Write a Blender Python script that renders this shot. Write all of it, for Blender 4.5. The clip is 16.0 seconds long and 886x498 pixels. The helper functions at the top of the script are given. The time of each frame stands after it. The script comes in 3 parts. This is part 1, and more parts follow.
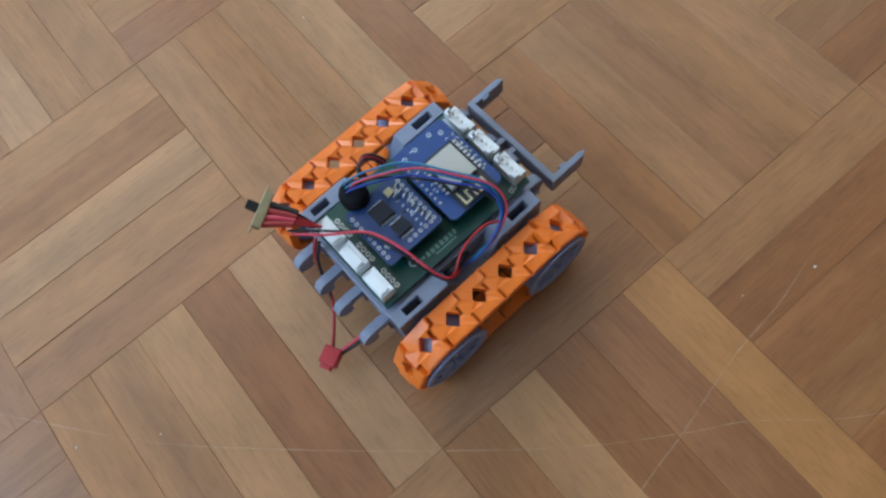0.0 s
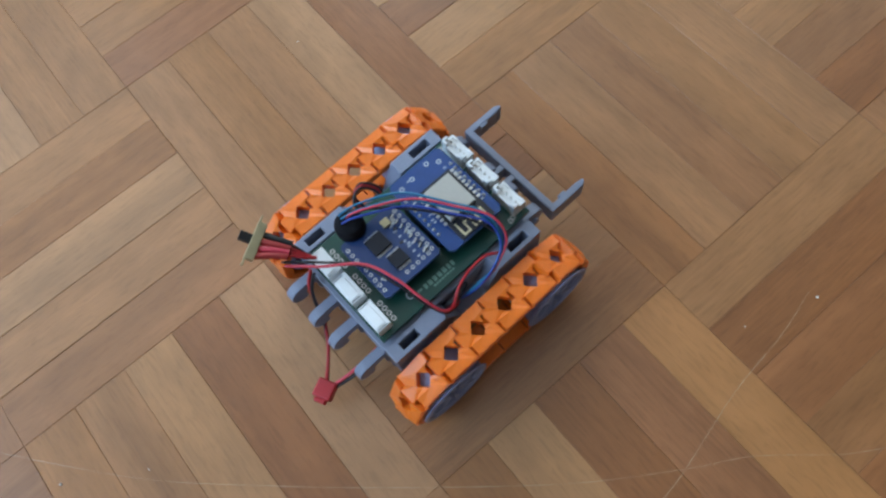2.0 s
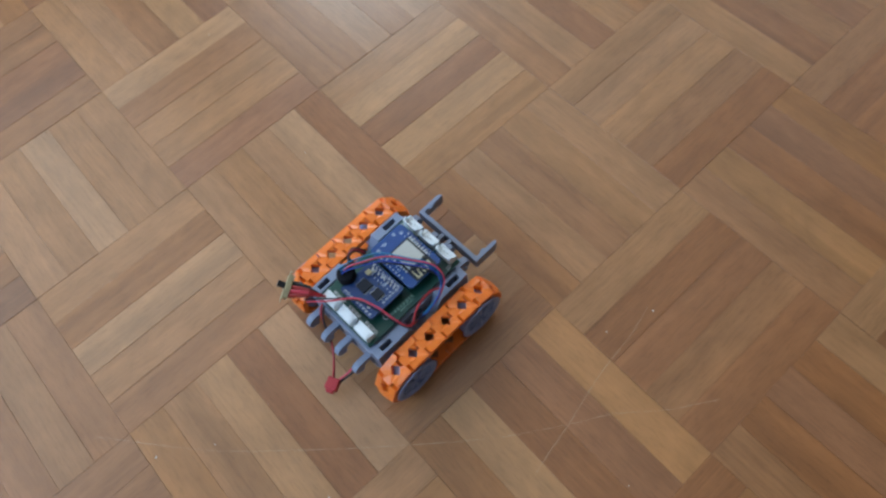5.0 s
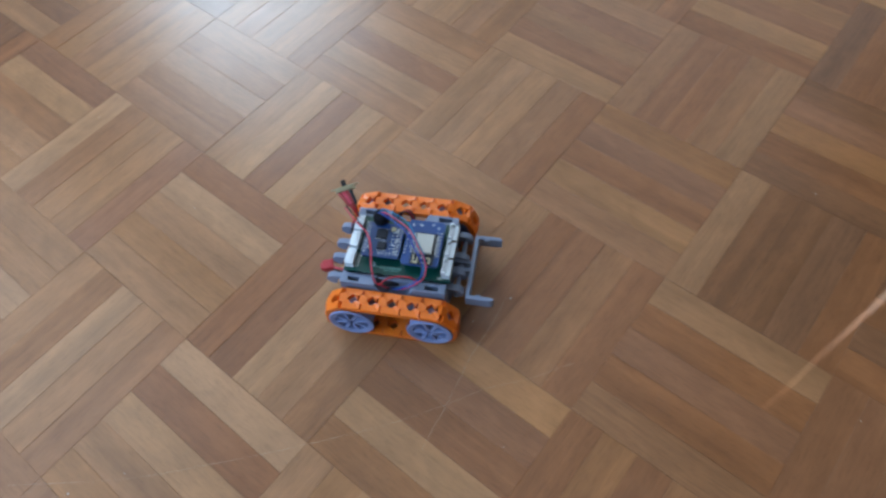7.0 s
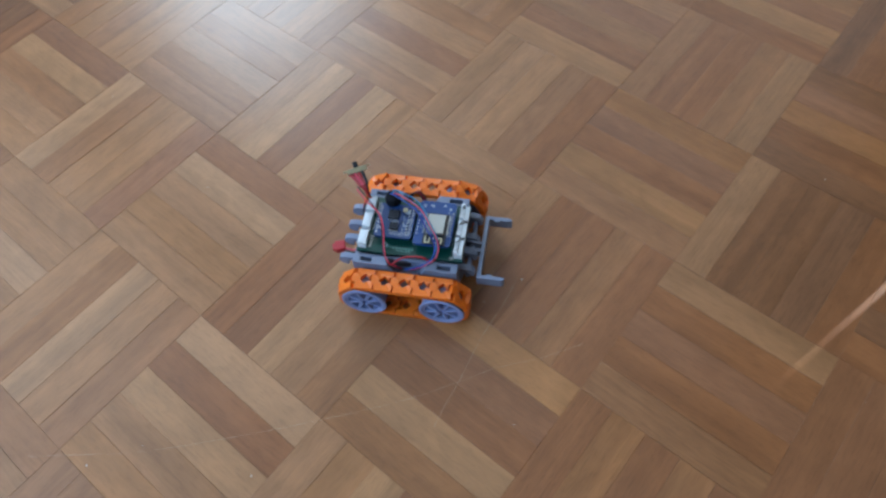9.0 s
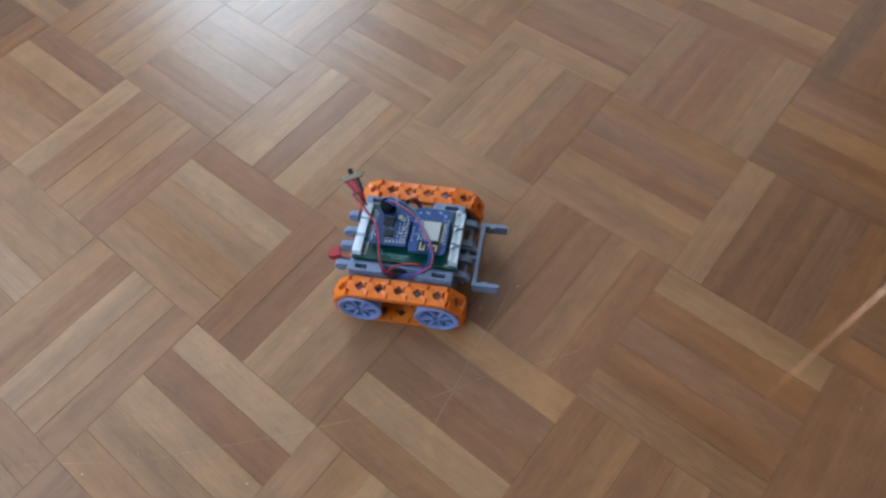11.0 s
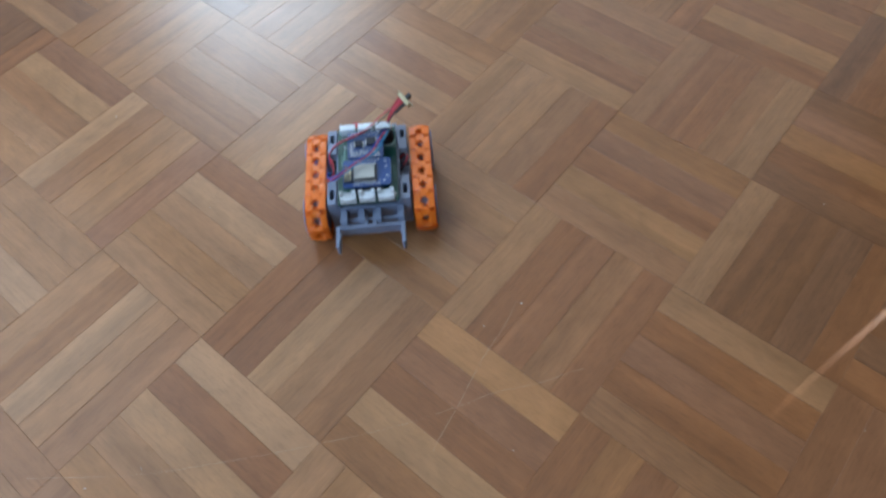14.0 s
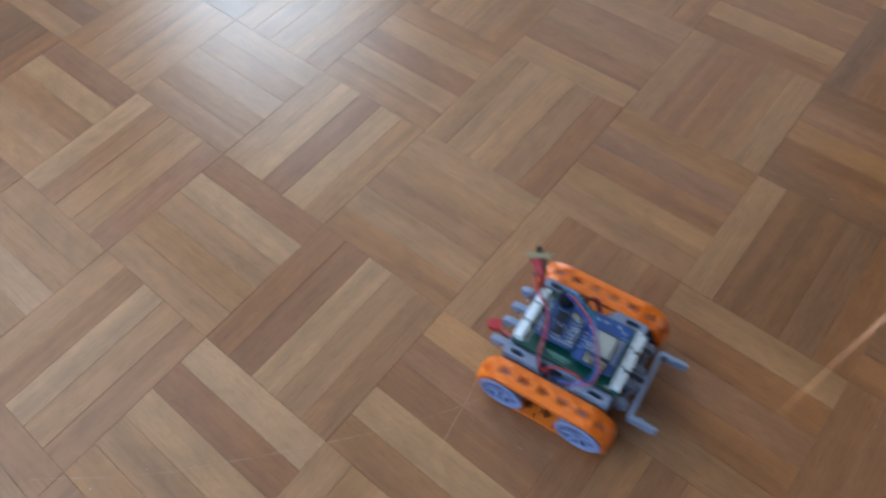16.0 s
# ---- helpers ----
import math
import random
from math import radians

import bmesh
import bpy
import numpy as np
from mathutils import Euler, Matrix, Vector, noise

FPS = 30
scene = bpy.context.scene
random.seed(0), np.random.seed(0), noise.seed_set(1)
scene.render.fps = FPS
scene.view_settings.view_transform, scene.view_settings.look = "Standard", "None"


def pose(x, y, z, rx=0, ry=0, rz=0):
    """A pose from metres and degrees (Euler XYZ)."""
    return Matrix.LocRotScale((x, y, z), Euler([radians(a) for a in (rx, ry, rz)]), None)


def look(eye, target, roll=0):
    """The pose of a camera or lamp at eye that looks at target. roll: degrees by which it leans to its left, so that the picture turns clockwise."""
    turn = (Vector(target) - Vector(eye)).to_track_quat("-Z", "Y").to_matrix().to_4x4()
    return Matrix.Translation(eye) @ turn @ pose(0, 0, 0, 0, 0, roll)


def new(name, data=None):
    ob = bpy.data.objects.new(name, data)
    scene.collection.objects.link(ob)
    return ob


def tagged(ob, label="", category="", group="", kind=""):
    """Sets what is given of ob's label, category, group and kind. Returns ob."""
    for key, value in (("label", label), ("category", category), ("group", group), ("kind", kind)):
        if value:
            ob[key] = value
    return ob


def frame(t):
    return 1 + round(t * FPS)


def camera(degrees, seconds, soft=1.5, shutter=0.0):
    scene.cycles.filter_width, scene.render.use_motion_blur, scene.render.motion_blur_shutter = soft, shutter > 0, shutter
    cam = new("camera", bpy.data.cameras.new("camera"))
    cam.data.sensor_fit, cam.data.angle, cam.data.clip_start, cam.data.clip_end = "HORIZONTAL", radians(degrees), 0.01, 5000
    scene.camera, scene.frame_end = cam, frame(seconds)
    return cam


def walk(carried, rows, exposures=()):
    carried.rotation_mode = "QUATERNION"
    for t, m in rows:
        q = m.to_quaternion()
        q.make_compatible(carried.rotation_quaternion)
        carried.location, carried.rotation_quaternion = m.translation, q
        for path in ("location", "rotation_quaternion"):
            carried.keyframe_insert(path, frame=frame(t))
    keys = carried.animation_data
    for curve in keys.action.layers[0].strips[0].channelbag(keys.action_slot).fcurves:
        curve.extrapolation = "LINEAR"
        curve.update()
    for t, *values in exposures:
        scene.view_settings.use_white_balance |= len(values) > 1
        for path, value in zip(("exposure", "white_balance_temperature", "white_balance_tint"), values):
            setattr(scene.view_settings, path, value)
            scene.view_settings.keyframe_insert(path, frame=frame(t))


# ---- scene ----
cam = camera(65.7, 16.0, soft=2.55, shutter=0.3)
PATH = [
    (0, (0.026, -0.35, 0.278), (-0.58, -0.06, -1.605), -15.0),
    (0.5, (0.03, -0.351, 0.281), (-0.615, -0.014, -1.582), -13.4),
    (1, (0.022, -0.348, 0.277), (-0.614, -0.013, -1.589), -13.0),
    (1.5, (0.018, -0.348, 0.276), (-0.602, -0.014, -1.596), -12.4),
    (2, (0.018, -0.347, 0.275), (-0.599, -0.012, -1.598), -12.2),
    (2.5, (0.018, -0.346, 0.276), (-0.596, -0.016, -1.599), -12.6),
    (3, (0.018, -0.347, 0.276), (-0.592, -0.014, -1.599), -12.3),
    (3.5, (0.019, -0.349, 0.283), (-0.588, -0.01, -1.593), -11.7),
    (4, (0.037, -0.353, 0.322), (-0.587, 0.002, -1.545), -12.4),
    (4.2, (0.045, -0.35, 0.344), (-0.588, 0.009, -1.519), -12.6),
    (6.3, (0.128, -0.409, 0.431), (-0.689, 0.275, -1.261), -6.4),
    (6.5, (0.132, -0.407, 0.429), (-0.681, 0.279, -1.264), -6.8),
    (7, (0.165, -0.39, 0.43), (-0.568, 0.379, -1.264), -6.0),
    (7.5, (0.173, -0.386, 0.435), (-0.521, 0.389, -1.273), -5.5),
    (8, (0.169, -0.392, 0.434), (-0.534, 0.365, -1.279), -5.6),
    (8.5, (0.164, -0.398, 0.434), (-0.551, 0.345, -1.279), -5.6),
    (9, (0.163, -0.4, 0.433), (-0.553, 0.341, -1.281), -5.7),
    (11.5, (0.164, -0.394, 0.435), (-0.554, 0.348, -1.278), -6.1),
    (12, (0.165, -0.394, 0.435), (-0.55, 0.35, -1.278), -6.1),
    (12.5, (0.162, -0.394, 0.436), (-0.551, 0.344, -1.281), -6.1),
    (13, (0.161, -0.394, 0.435), (-0.551, 0.349, -1.28), -5.7),
    (13.5, (0.161, -0.393, 0.438), (-0.56, 0.355, -1.27), -5.5),
    (14, (0.159, -0.394, 0.439), (-0.574, 0.366, -1.259), -5.3),
    (14.5, (0.155, -0.394, 0.438), (-0.586, 0.364, -1.258), -5.3),
    (15, (0.154, -0.395, 0.438), (-0.588, 0.36, -1.259), -5.3),
    (15.5, (0.155, -0.394, 0.438), (-0.594, 0.354, -1.259), -5.8),
    (16, (0.16, -0.396, 0.435), (-0.589, 0.362, -1.257), -6.3),
]
walk(cam, [(t, look(eye, target, roll)) for t, eye, target, roll in PATH], exposures=[(0.0, -0.24, 7000, 10), (4.2, -0.24, 7000, 10), (6.3, -0.28, 6280, 10), (16.0, -0.28, 6280, 10)])

# ---- world, sun, window light and an added near fill ----
S = 0.12            # side of one parquet square
SUN_AZ, SUN_EL = 75.6, 35.0
world = bpy.data.worlds.new("daylight")
scene.world = world
world.use_nodes = True
wn = world.node_tree
sky = wn.nodes.new("ShaderNodeTexSky")
sky.sky_type, sky.sun_disc = "NISHITA", False
sky.sun_elevation, sky.sun_rotation = radians(SUN_EL), radians(90 - SUN_AZ)
wn.nodes["Background"].inputs["Strength"].default_value = 0.1
wn.links.new(sky.outputs[0], wn.nodes["Background"].inputs["Color"])

sun = new("sun", bpy.data.lights.new("sun", "SUN"))
sun.data.energy, sun.data.angle, sun.data.color = 4.6, radians(0.3), (1.0, 0.95, 0.86)
ca, sa, ce, se = math.cos(radians(SUN_AZ)), math.sin(radians(SUN_AZ)), math.cos(radians(SUN_EL)), math.sin(radians(SUN_EL))
sun.matrix_world = look((3 * ca * ce, 3 * sa * ce, 3 * se), (0, 0, 0))

WIN = (-2.10, 0.58, 1.54, 0.90, 1.90)   # west wall x, y from, y to, sill, head
glow = new("window_daylight", bpy.data.lights.new("window_daylight", "AREA"))
glow.data.shape, glow.data.size, glow.data.size_y = "RECTANGLE", WIN[2] - WIN[1], WIN[4] - WIN[3]
glow.data.energy, glow.data.color = 58.0, (0.68, 0.85, 1.0)
gx, gy, gz = WIN[0] - 0.02, (WIN[1] + WIN[2]) / 2, (WIN[3] + WIN[4]) / 2
glow.matrix_world = look((gx, gy, gz), (gx + 1, gy, gz))
WIS = (-1.60, -1.05, -0.20, 0.40, 1.80)   # south wall y, x from, x to, sill, head
back = new("window_daylight", bpy.data.lights.new("window_daylight", "AREA"))
back.data.shape, back.data.size, back.data.size_y = "RECTANGLE", WIS[2] - WIS[1], WIS[4] - WIS[3]
back.data.energy, back.data.color = 37.0, (0.41, 0.67, 1.0)
bx, by, bz = (WIS[1] + WIS[2]) / 2, WIS[0] - 0.02, (WIS[3] + WIS[4]) / 2
back.matrix_world = look((bx, by, bz), (bx, by + 1, bz))
# added fill lamp, no known window: brightens the left, falls off to the right
WIB = (-1.10, -1.35, -0.25, 0.55, 2.05)  # near west wall x, y from, y to, sill, head
near_fill = new("window_daylight", bpy.data.lights.new("window_daylight", "AREA"))
near_fill.data.shape, near_fill.data.size, near_fill.data.size_y = "RECTANGLE", WIB[2] - WIB[1], WIB[4] - WIB[3]
near_fill.data.energy, near_fill.data.color = 14.0, (0.76, 0.88, 1.0)
gx, gy, gz = WIB[0] - 0.02, (WIB[1] + WIB[2]) / 2, (WIB[3] + WIB[4]) / 2
near_fill.matrix_world = look((gx, gy, gz), (gx + 1, gy, gz))


# ---- materials ----
def mat(name, color, rough=0.5, metal=0.0, vary=0.12, scale=60.0, bump=0.15, spec=0.5, coat=0.0, dist=0.0004):
    m = bpy.data.materials.new(name)
    m.use_nodes = True
    n, l = m.node_tree.nodes, m.node_tree.links
    b = n["Principled BSDF"]
    tc = n.new("ShaderNodeTexCoord")
    n1, n2 = n.new("ShaderNodeTexNoise"), n.new("ShaderNodeTexNoise")
    n1.inputs["Scale"].default_value, n2.inputs["Scale"].default_value = scale, scale * 9
    n1.inputs["Detail"].default_value = 4
    l.new(tc.outputs["Object"], n1.inputs["Vector"]), l.new(tc.outputs["Object"], n2.inputs["Vector"])
    ramp = n.new("ShaderNodeMapRange")
    ramp.inputs["From Min"].default_value, ramp.inputs["From Max"].default_value = 0.3, 0.7
    ramp.inputs["To Min"].default_value, ramp.inputs["To Max"].default_value = 1 - vary, 1 + vary
    mix = n.new("ShaderNodeMath")
    mix.operation = "ADD"
    half = n.new("ShaderNodeMath")
    half.operation, half.inputs[1].default_value = "MULTIPLY", 0.5
    l.new(n1.outputs[0], mix.inputs[0]), l.new(n2.outputs[0], mix.inputs[1]), l.new(mix.outputs[0], half.inputs[0])
    l.new(half.outputs[0], ramp.inputs["Value"])
    hsv = n.new("ShaderNodeHueSaturation")
    hsv.inputs["Color"].default_value = (*color, 1)
    l.new(ramp.outputs[0], hsv.inputs["Value"])
    l.new(hsv.outputs[0], b.inputs["Base Color"])
    b.inputs["Roughness"].default_value, b.inputs["Metallic"].default_value = rough, metal
    b.inputs["Specular IOR Level"].default_value = spec
    b.inputs["Coat Weight"].default_value = coat
    if bump:
        bp = n.new("ShaderNodeBump")
        bp.inputs["Strength"].default_value, bp.inputs["Distance"].default_value = bump, dist
        l.new(n2.outputs[0], bp.inputs["Height"]), l.new(bp.outputs[0], b.inputs["Normal"])
    return m


def printed(name, color, vary=0.1, rough=0.42):
    """3D-printed plastic: fine layer lines along z over the colour's own unevenness."""
    m = mat(name, color, rough, vary=vary, scale=120, bump=0)
    n, l = m.node_tree.nodes, m.node_tree.links
    tc, wv, bp = n.new("ShaderNodeTexCoord"), n.new("ShaderNodeTexWave"), n.new("ShaderNodeBump")
    wv.bands_direction = "Z"
    wv.inputs["Scale"].default_value, wv.inputs["Distortion"].default_value = 700, 0.6
    bp.inputs["Strength"].default_value, bp.inputs["Distance"].default_value = 0.25, 0.0002
    l.new(tc.outputs["Object"], wv.inputs["Vector"]), l.new(wv.outputs[0], bp.inputs["Height"])
    l.new(bp.outputs[0], n["Principled BSDF"].inputs["Normal"])
    return m


def wood(name, dark, light):
    """Varnished oak finger: long grain along the piece's x, pores, a tone of its own for each piece."""
    m = bpy.data.materials.new(name)
    m.use_nodes = True
    n, l = m.node_tree.nodes, m.node_tree.links
    b = n["Principled BSDF"]
    tc, info = n.new("ShaderNodeTexCoord"), n.new("ShaderNodeObjectInfo")
    geo = n.new("ShaderNodeNewGeometry")
    off = n.new("ShaderNodeMath")
    off.operation = "ADD"
    l.new(info.outputs["Random"], off.inputs[0]), l.new(geo.outputs["Random Per Island"], off.inputs[1])
    shift = n.new("ShaderNodeVectorMath")
    shift.operation = "SCALE"
    shift.inputs[0].default_value = (7.3, 3.1, 11.7)
    l.new(off.outputs[0], shift.inputs["Scale"])
    add = n.new("ShaderNodeVectorMath")
    l.new(tc.outputs["Object"], add.inputs[0]), l.new(shift.outputs[0], add.inputs[1])

    def noise_at(sx, sy, detail):
        mp, no = n.new("ShaderNodeMapping"), n.new("ShaderNodeTexNoise")
        mp.inputs["Scale"].default_value = (sx, sy, 20)
        no.inputs["Scale"].default_value, no.inputs["Detail"].default_value = 1.0, detail
        no.inputs["Distortion"].default_value = 0.7
        l.new(add.outputs[0], mp.inputs["Vector"]), l.new(mp.outputs[0], no.inputs["Vector"])
        return no
    def fract_of(k):
        up, fr = n.new("ShaderNodeMath"), n.new("ShaderNodeMath")
        up.operation, fr.operation, up.inputs[1].default_value = "MULTIPLY", "FRACT", k
        l.new(off.outputs[0], up.inputs[0]), l.new(up.outputs[0], fr.inputs[0])
        return fr

    def spread(src, lo, hi, a=0.0, b=1.0):
        mr = n.new("ShaderNodeMapRange")
        mr.inputs["From Min"].default_value, mr.inputs["From Max"].default_value = a, b
        mr.inputs["To Min"].default_value, mr.inputs["To Max"].default_value = lo, hi
        l.new(src.outputs["Random"] if src == info else src.outputs[0], mr.inputs[0])
        return mr
    broad, grain, pores = noise_at(3.5, 48, 3), noise_at(9, 210, 5), noise_at(34, 900, 3)
    m1, m2 = n.new("ShaderNodeMix"), n.new("ShaderNodeMix")
    m1.data_type = m2.data_type = "FLOAT"
    m1.inputs[0].default_value = 0.28
    # one piece in three is open-pored, with plain dark streaks
    l.new(spread(fract_of(13.7), 0.10, 0.42, 0.4, 1.0).outputs[0], m2.inputs[0])
    l.new(broad.outputs[0], m1.inputs[2]), l.new(grain.outputs[0], m1.inputs[3])
    l.new(m1.outputs[0], m2.inputs[2]), l.new(pores.outputs[0], m2.inputs[3])
    ramp = n.new("ShaderNodeValToRGB")
    ramp.color_ramp.elements[0].position, ramp.color_ramp.elements[1].position = 0.37, 0.63
    ramp.color_ramp.elements[0].color, ramp.color_ramp.elements[1].color = (*dark, 1), (*light, 1)
    l.new(m2.outputs[0], ramp.inputs[0])
    hsv = n.new("ShaderNodeHueSaturation")
    # old varnish: soft blotches across the grain, and a tone of its own for each piece
    both, fleck = n.new("ShaderNodeMath"), n.new("ShaderNodeMath")
    both.operation = fleck.operation = "MULTIPLY"
    l.new(spread(info, 0.95, 1.05).outputs[0], both.inputs[0])
    l.new(spread(noise_at(38, 60, 4), 0.90, 1.10, 0.3, 0.7).outputs[0], both.inputs[1])
    l.new(both.outputs[0], fleck.inputs[0])
    l.new(spread(noise_at(130, 1000, 2), 0.86, 1.0, 0.34, 0.48).outputs[0], fleck.inputs[1])
    l.new(fleck.outputs[0], hsv.inputs["Value"])
    l.new(spread(fract_of(9.1), 0.96, 1.02).outputs[0], hsv.inputs["Saturation"])
    l.new(ramp.outputs[0], hsv.inputs["Color"]), l.new(hsv.outputs[0], b.inputs["Base Color"])
    rr, wear = n.new("ShaderNodeMapRange"), noise_at(14, 14, 4)
    rr.inputs["To Min"].default_value, rr.inputs["To Max"].default_value = 0.24, 0.38
    l.new(wear.outputs[0], rr.inputs[0]), l.new(rr.outputs[0], b.inputs["Roughness"])
    bp = n.new("ShaderNodeBump")
    bp.inputs["Strength"].default_value, bp.inputs["Distance"].default_value = 0.12, 0.0003
    l.new(m2.outputs[0], bp.inputs["Height"]), l.new(bp.outputs[0], b.inputs["Normal"])
    return m


WOODS = {key: wood("oak_" + word, tuple(v * k * 0.80 for v in base), tuple(v * k * 1.15 for v in base)) for key, word, k, base in (
    ("a", "pale", 1.18, (0.344, 0.167, 0.072)), ("b", "honey", 1.03, (0.344, 0.154, 0.060)), ("c", "amber", 0.92, (0.346, 0.144, 0.053)),
    ("d", "red", 0.81, (0.350, 0.137, 0.053)), ("e", "brown", 0.67, (0.342, 0.141, 0.057)))}
JOINT = mat("joint_dirt", (0.19, 0.09, 0.042), 0.9, bump=0)
# dark so that the added sun panel bounces little onto the right
SUNMASK = mat("sun_mask_brown", (0.055, 0.030, 0.016), 0.5, scale=8, vary=0.2)
PAINT = mat("wall_paint", (0.82, 0.81, 0.78), 0.8, scale=3, vary=0.05)
# brown chosen to soak up bounce light from the east
BROWN = mat("bounce_dimming_brown", (0.20, 0.15, 0.11), 0.8, scale=3, vary=0.05)
ORANGE = printed("orange_plastic", (0.86, 0.175, 0.012), rough=0.35)
GREY = printed("grey_plastic", (0.205, 0.235, 0.325), rough=0.45)
WHEELGREY = printed("wheel_grey_plastic", (0.25, 0.30, 0.51), rough=0.34)
GREEN = mat("green_board", (0.004, 0.055, 0.042), 0.30, scale=200)
BLUE = mat("blue_board", (0.010, 0.052, 0.20), 0.33, scale=200)
WHITE = mat("white_plastic", (0.76, 0.79, 0.82), 0.4, vary=0.04)
NAVYBOARD = mat("navy_board", (0.009, 0.038, 0.14), 0.32, scale=200)
SILK = mat("silkscreen", (0.45, 0.50, 0.56), 0.6, vary=0.05, bump=0)
BLACK = mat("black_plastic", (0.012, 0.012, 0.014), 0.45, vary=0.2)
STEEL = mat("tinned_steel", (0.42, 0.42, 0.40), 0.42, 0.6, vary=0.06)
SOLDER = mat("solder", (0.52, 0.53, 0.53), 0.4, 0.8)
BRASS = mat("yellowed_metal", (0.42, 0.36, 0.22), 0.45, 0.4)
RED = mat("red_wire", (0.44, 0.020, 0.030), 0.4, vary=0.08)
PINK = mat("pale_red_wire", (0.60, 0.05, 0.085), 0.4, vary=0.08)
TEAL = mat("teal_wire", (0.014, 0.18, 0.34), 0.4, vary=0.08)
NAVY = mat("blue_wire", (0.014, 0.05, 0.34), 0.4, vary=0.08)
BLACKWIRE = mat("black_wire", (0.015, 0.013, 0.018), 0.45)
SHRINK = mat("red_sleeve", (0.36, 0.03, 0.03), 0.5, vary=0.15)
DUST = mat("dust", (0.75, 0.72, 0.66), 0.9)
SCRATCH = mat("scratched_varnish", (0.47, 0.32, 0.21), 0.7, vary=0.3)


# ---- mesh helpers ----
def part(name, bm, material, parent=None, label="", smooth=False):
    me = bpy.data.meshes.new(name)
    bmesh.ops.recalc_face_normals(bm, faces=bm.faces)
    if smooth:
        for f in bm.faces:
            f.smooth = True
    bm.to_mesh(me)
    bm.free()
    if material:
        me.materials.append(material)
    ob = new(name, me)
    ob.parent = parent
    if label:
        ob["label"] = label
    return ob


def box(bm, x0, x1, y0, y1, z0, z1, bevel=0.0, m=None):
    r = bmesh.ops.create_cube(bm, size=1)
    vs = r["verts"]
    bmesh.ops.scale(bm, vec=(x1 - x0, y1 - y0, z1 - z0), verts=vs)
    bmesh.ops.translate(bm, vec=((x0 + x1) / 2, (y0 + y1) / 2, (z0 + z1) / 2), verts=vs)
    if m:
        bmesh.ops.transform(bm, matrix=m, verts=vs)
    if bevel:
        es = list({e for v in vs for e in v.link_edges})
        bmesh.ops.bevel(bm, geom=es, offset=bevel, segments=2, affect="EDGES", profile=0.5)
    return bm


def cyl(bm, r, h, m, seg=24, r2=None, bevel=0.0):
    q = bmesh.ops.create_cone(bm, cap_ends=True, segments=seg, radius1=r, radius2=r if r2 is None else r2, depth=h, matrix=m)
    if bevel:
        es = [e for e in {e for v in q["verts"] for e in v.link_edges} if any(len(f.verts) > 4 for f in e.link_faces)]
        bmesh.ops.bevel(bm, geom=es, offset=bevel, segments=2, affect="EDGES", profile=0.5)
    return bm


def prism(bm, pts, z0, z1, bevel=0.0, m=None):
    """An outline in x, y drawn up from z0 to z1."""
    vs = [bm.verts.new((x, y, z0)) for x, y in pts]
    f = bm.faces.new(vs)
    q = bmesh.ops.extrude_face_region(bm, geom=[f])
    up = [v for v in q["geom"] if isinstance(v, bmesh.types.BMVert)]
    bmesh.ops.translate(bm, vec=(0, 0, z1 - z0), verts=up)
    allv = vs + up
    if bevel:
        es = list({e for v in allv for e in v.link_edges})
        w = bmesh.ops.bevel(bm, geom=es, offset=bevel, segments=1, affect="EDGES")
        allv = list({v for v in w["verts"]} | {v for v in allv if v.is_valid})
    if m:
        bmesh.ops.transform(bm, matrix=m, verts=allv)
    return bm


def ring(bm, x, y, z, r0, r1, h, seg=12):
    for k in range(seg):
        a, b = 2 * math.pi * k / seg, 2 * math.pi * (k + 1) / seg
        p = [(r1, a, z + h), (r1, b, z + h), (r0, b, z + h), (r0, a, z + h)]
        top = [bm.verts.new((x + r * math.cos(t), y + r * math.sin(t), zz)) for r, t, zz in p]
        bm.faces.new(top)
        lo = [bm.verts.new((x + r1 * math.cos(t), y + r1 * math.sin(t), z)) for t in (a, b)]
        bm.faces.new((top[1], top[0], lo[0], lo[1]))
    return bm


def tube(bm, pts, r, seg=8, steps=7):
    """A round wire through the points, smoothed."""
    P = [Vector(p) for p in pts]
    path = []
    for i in range(len(P) - 1):
        a, b, c, d = P[max(i - 1, 0)], P[i], P[i + 1], P[min(i + 2, len(P) - 1)]
        for k in range(steps):
            t = k / steps
            path.append(0.5 * ((2 * b) + (c - a) * t + (2 * a - 5 * b + 4 * c - d) * t * t + (3 * b - a - 3 * c + d) * t ** 3))
    path.append(P[-1])
    rings, up = [], Vector((0.13, 0.21, 0.97))
    for i, p in enumerate(path):
        d = (path[min(i + 1, len(path) - 1)] - path[max(i - 1, 0)]).normalized()
        s = d.cross(up).normalized()
        u = s.cross(d)
        rings.append([bm.verts.new(p + r * (math.cos(2 * math.pi * k / seg) * s + math.sin(2 * math.pi * k / seg) * u)) for k in range(seg)])
    for q, w in zip(rings, rings[1:]):
        for k in range(seg):
            bm.faces.new((q[k], q[(k + 1) % seg], w[(k + 1) % seg], w[k]))
    bm.faces.new(rings[0]), bm.faces.new(rings[-1])
    return bm


UNIT = 0.000985


def M(v):
    """The robot's drawing units, a little under a millimetre each, to metres."""
    return v * UNIT


# ---- the room ----
X0, X1, Y0, Y1, TOP = -2.10, 1.05, -1.60, 2.20, 2.50


def shell(name, boxes, label, material=PAINT):
    bm = bmesh.new()
    for b in boxes:
        box(bm, *b)
    return tagged(part(name, bm, material), label, name.split("_")[0], kind="structure")


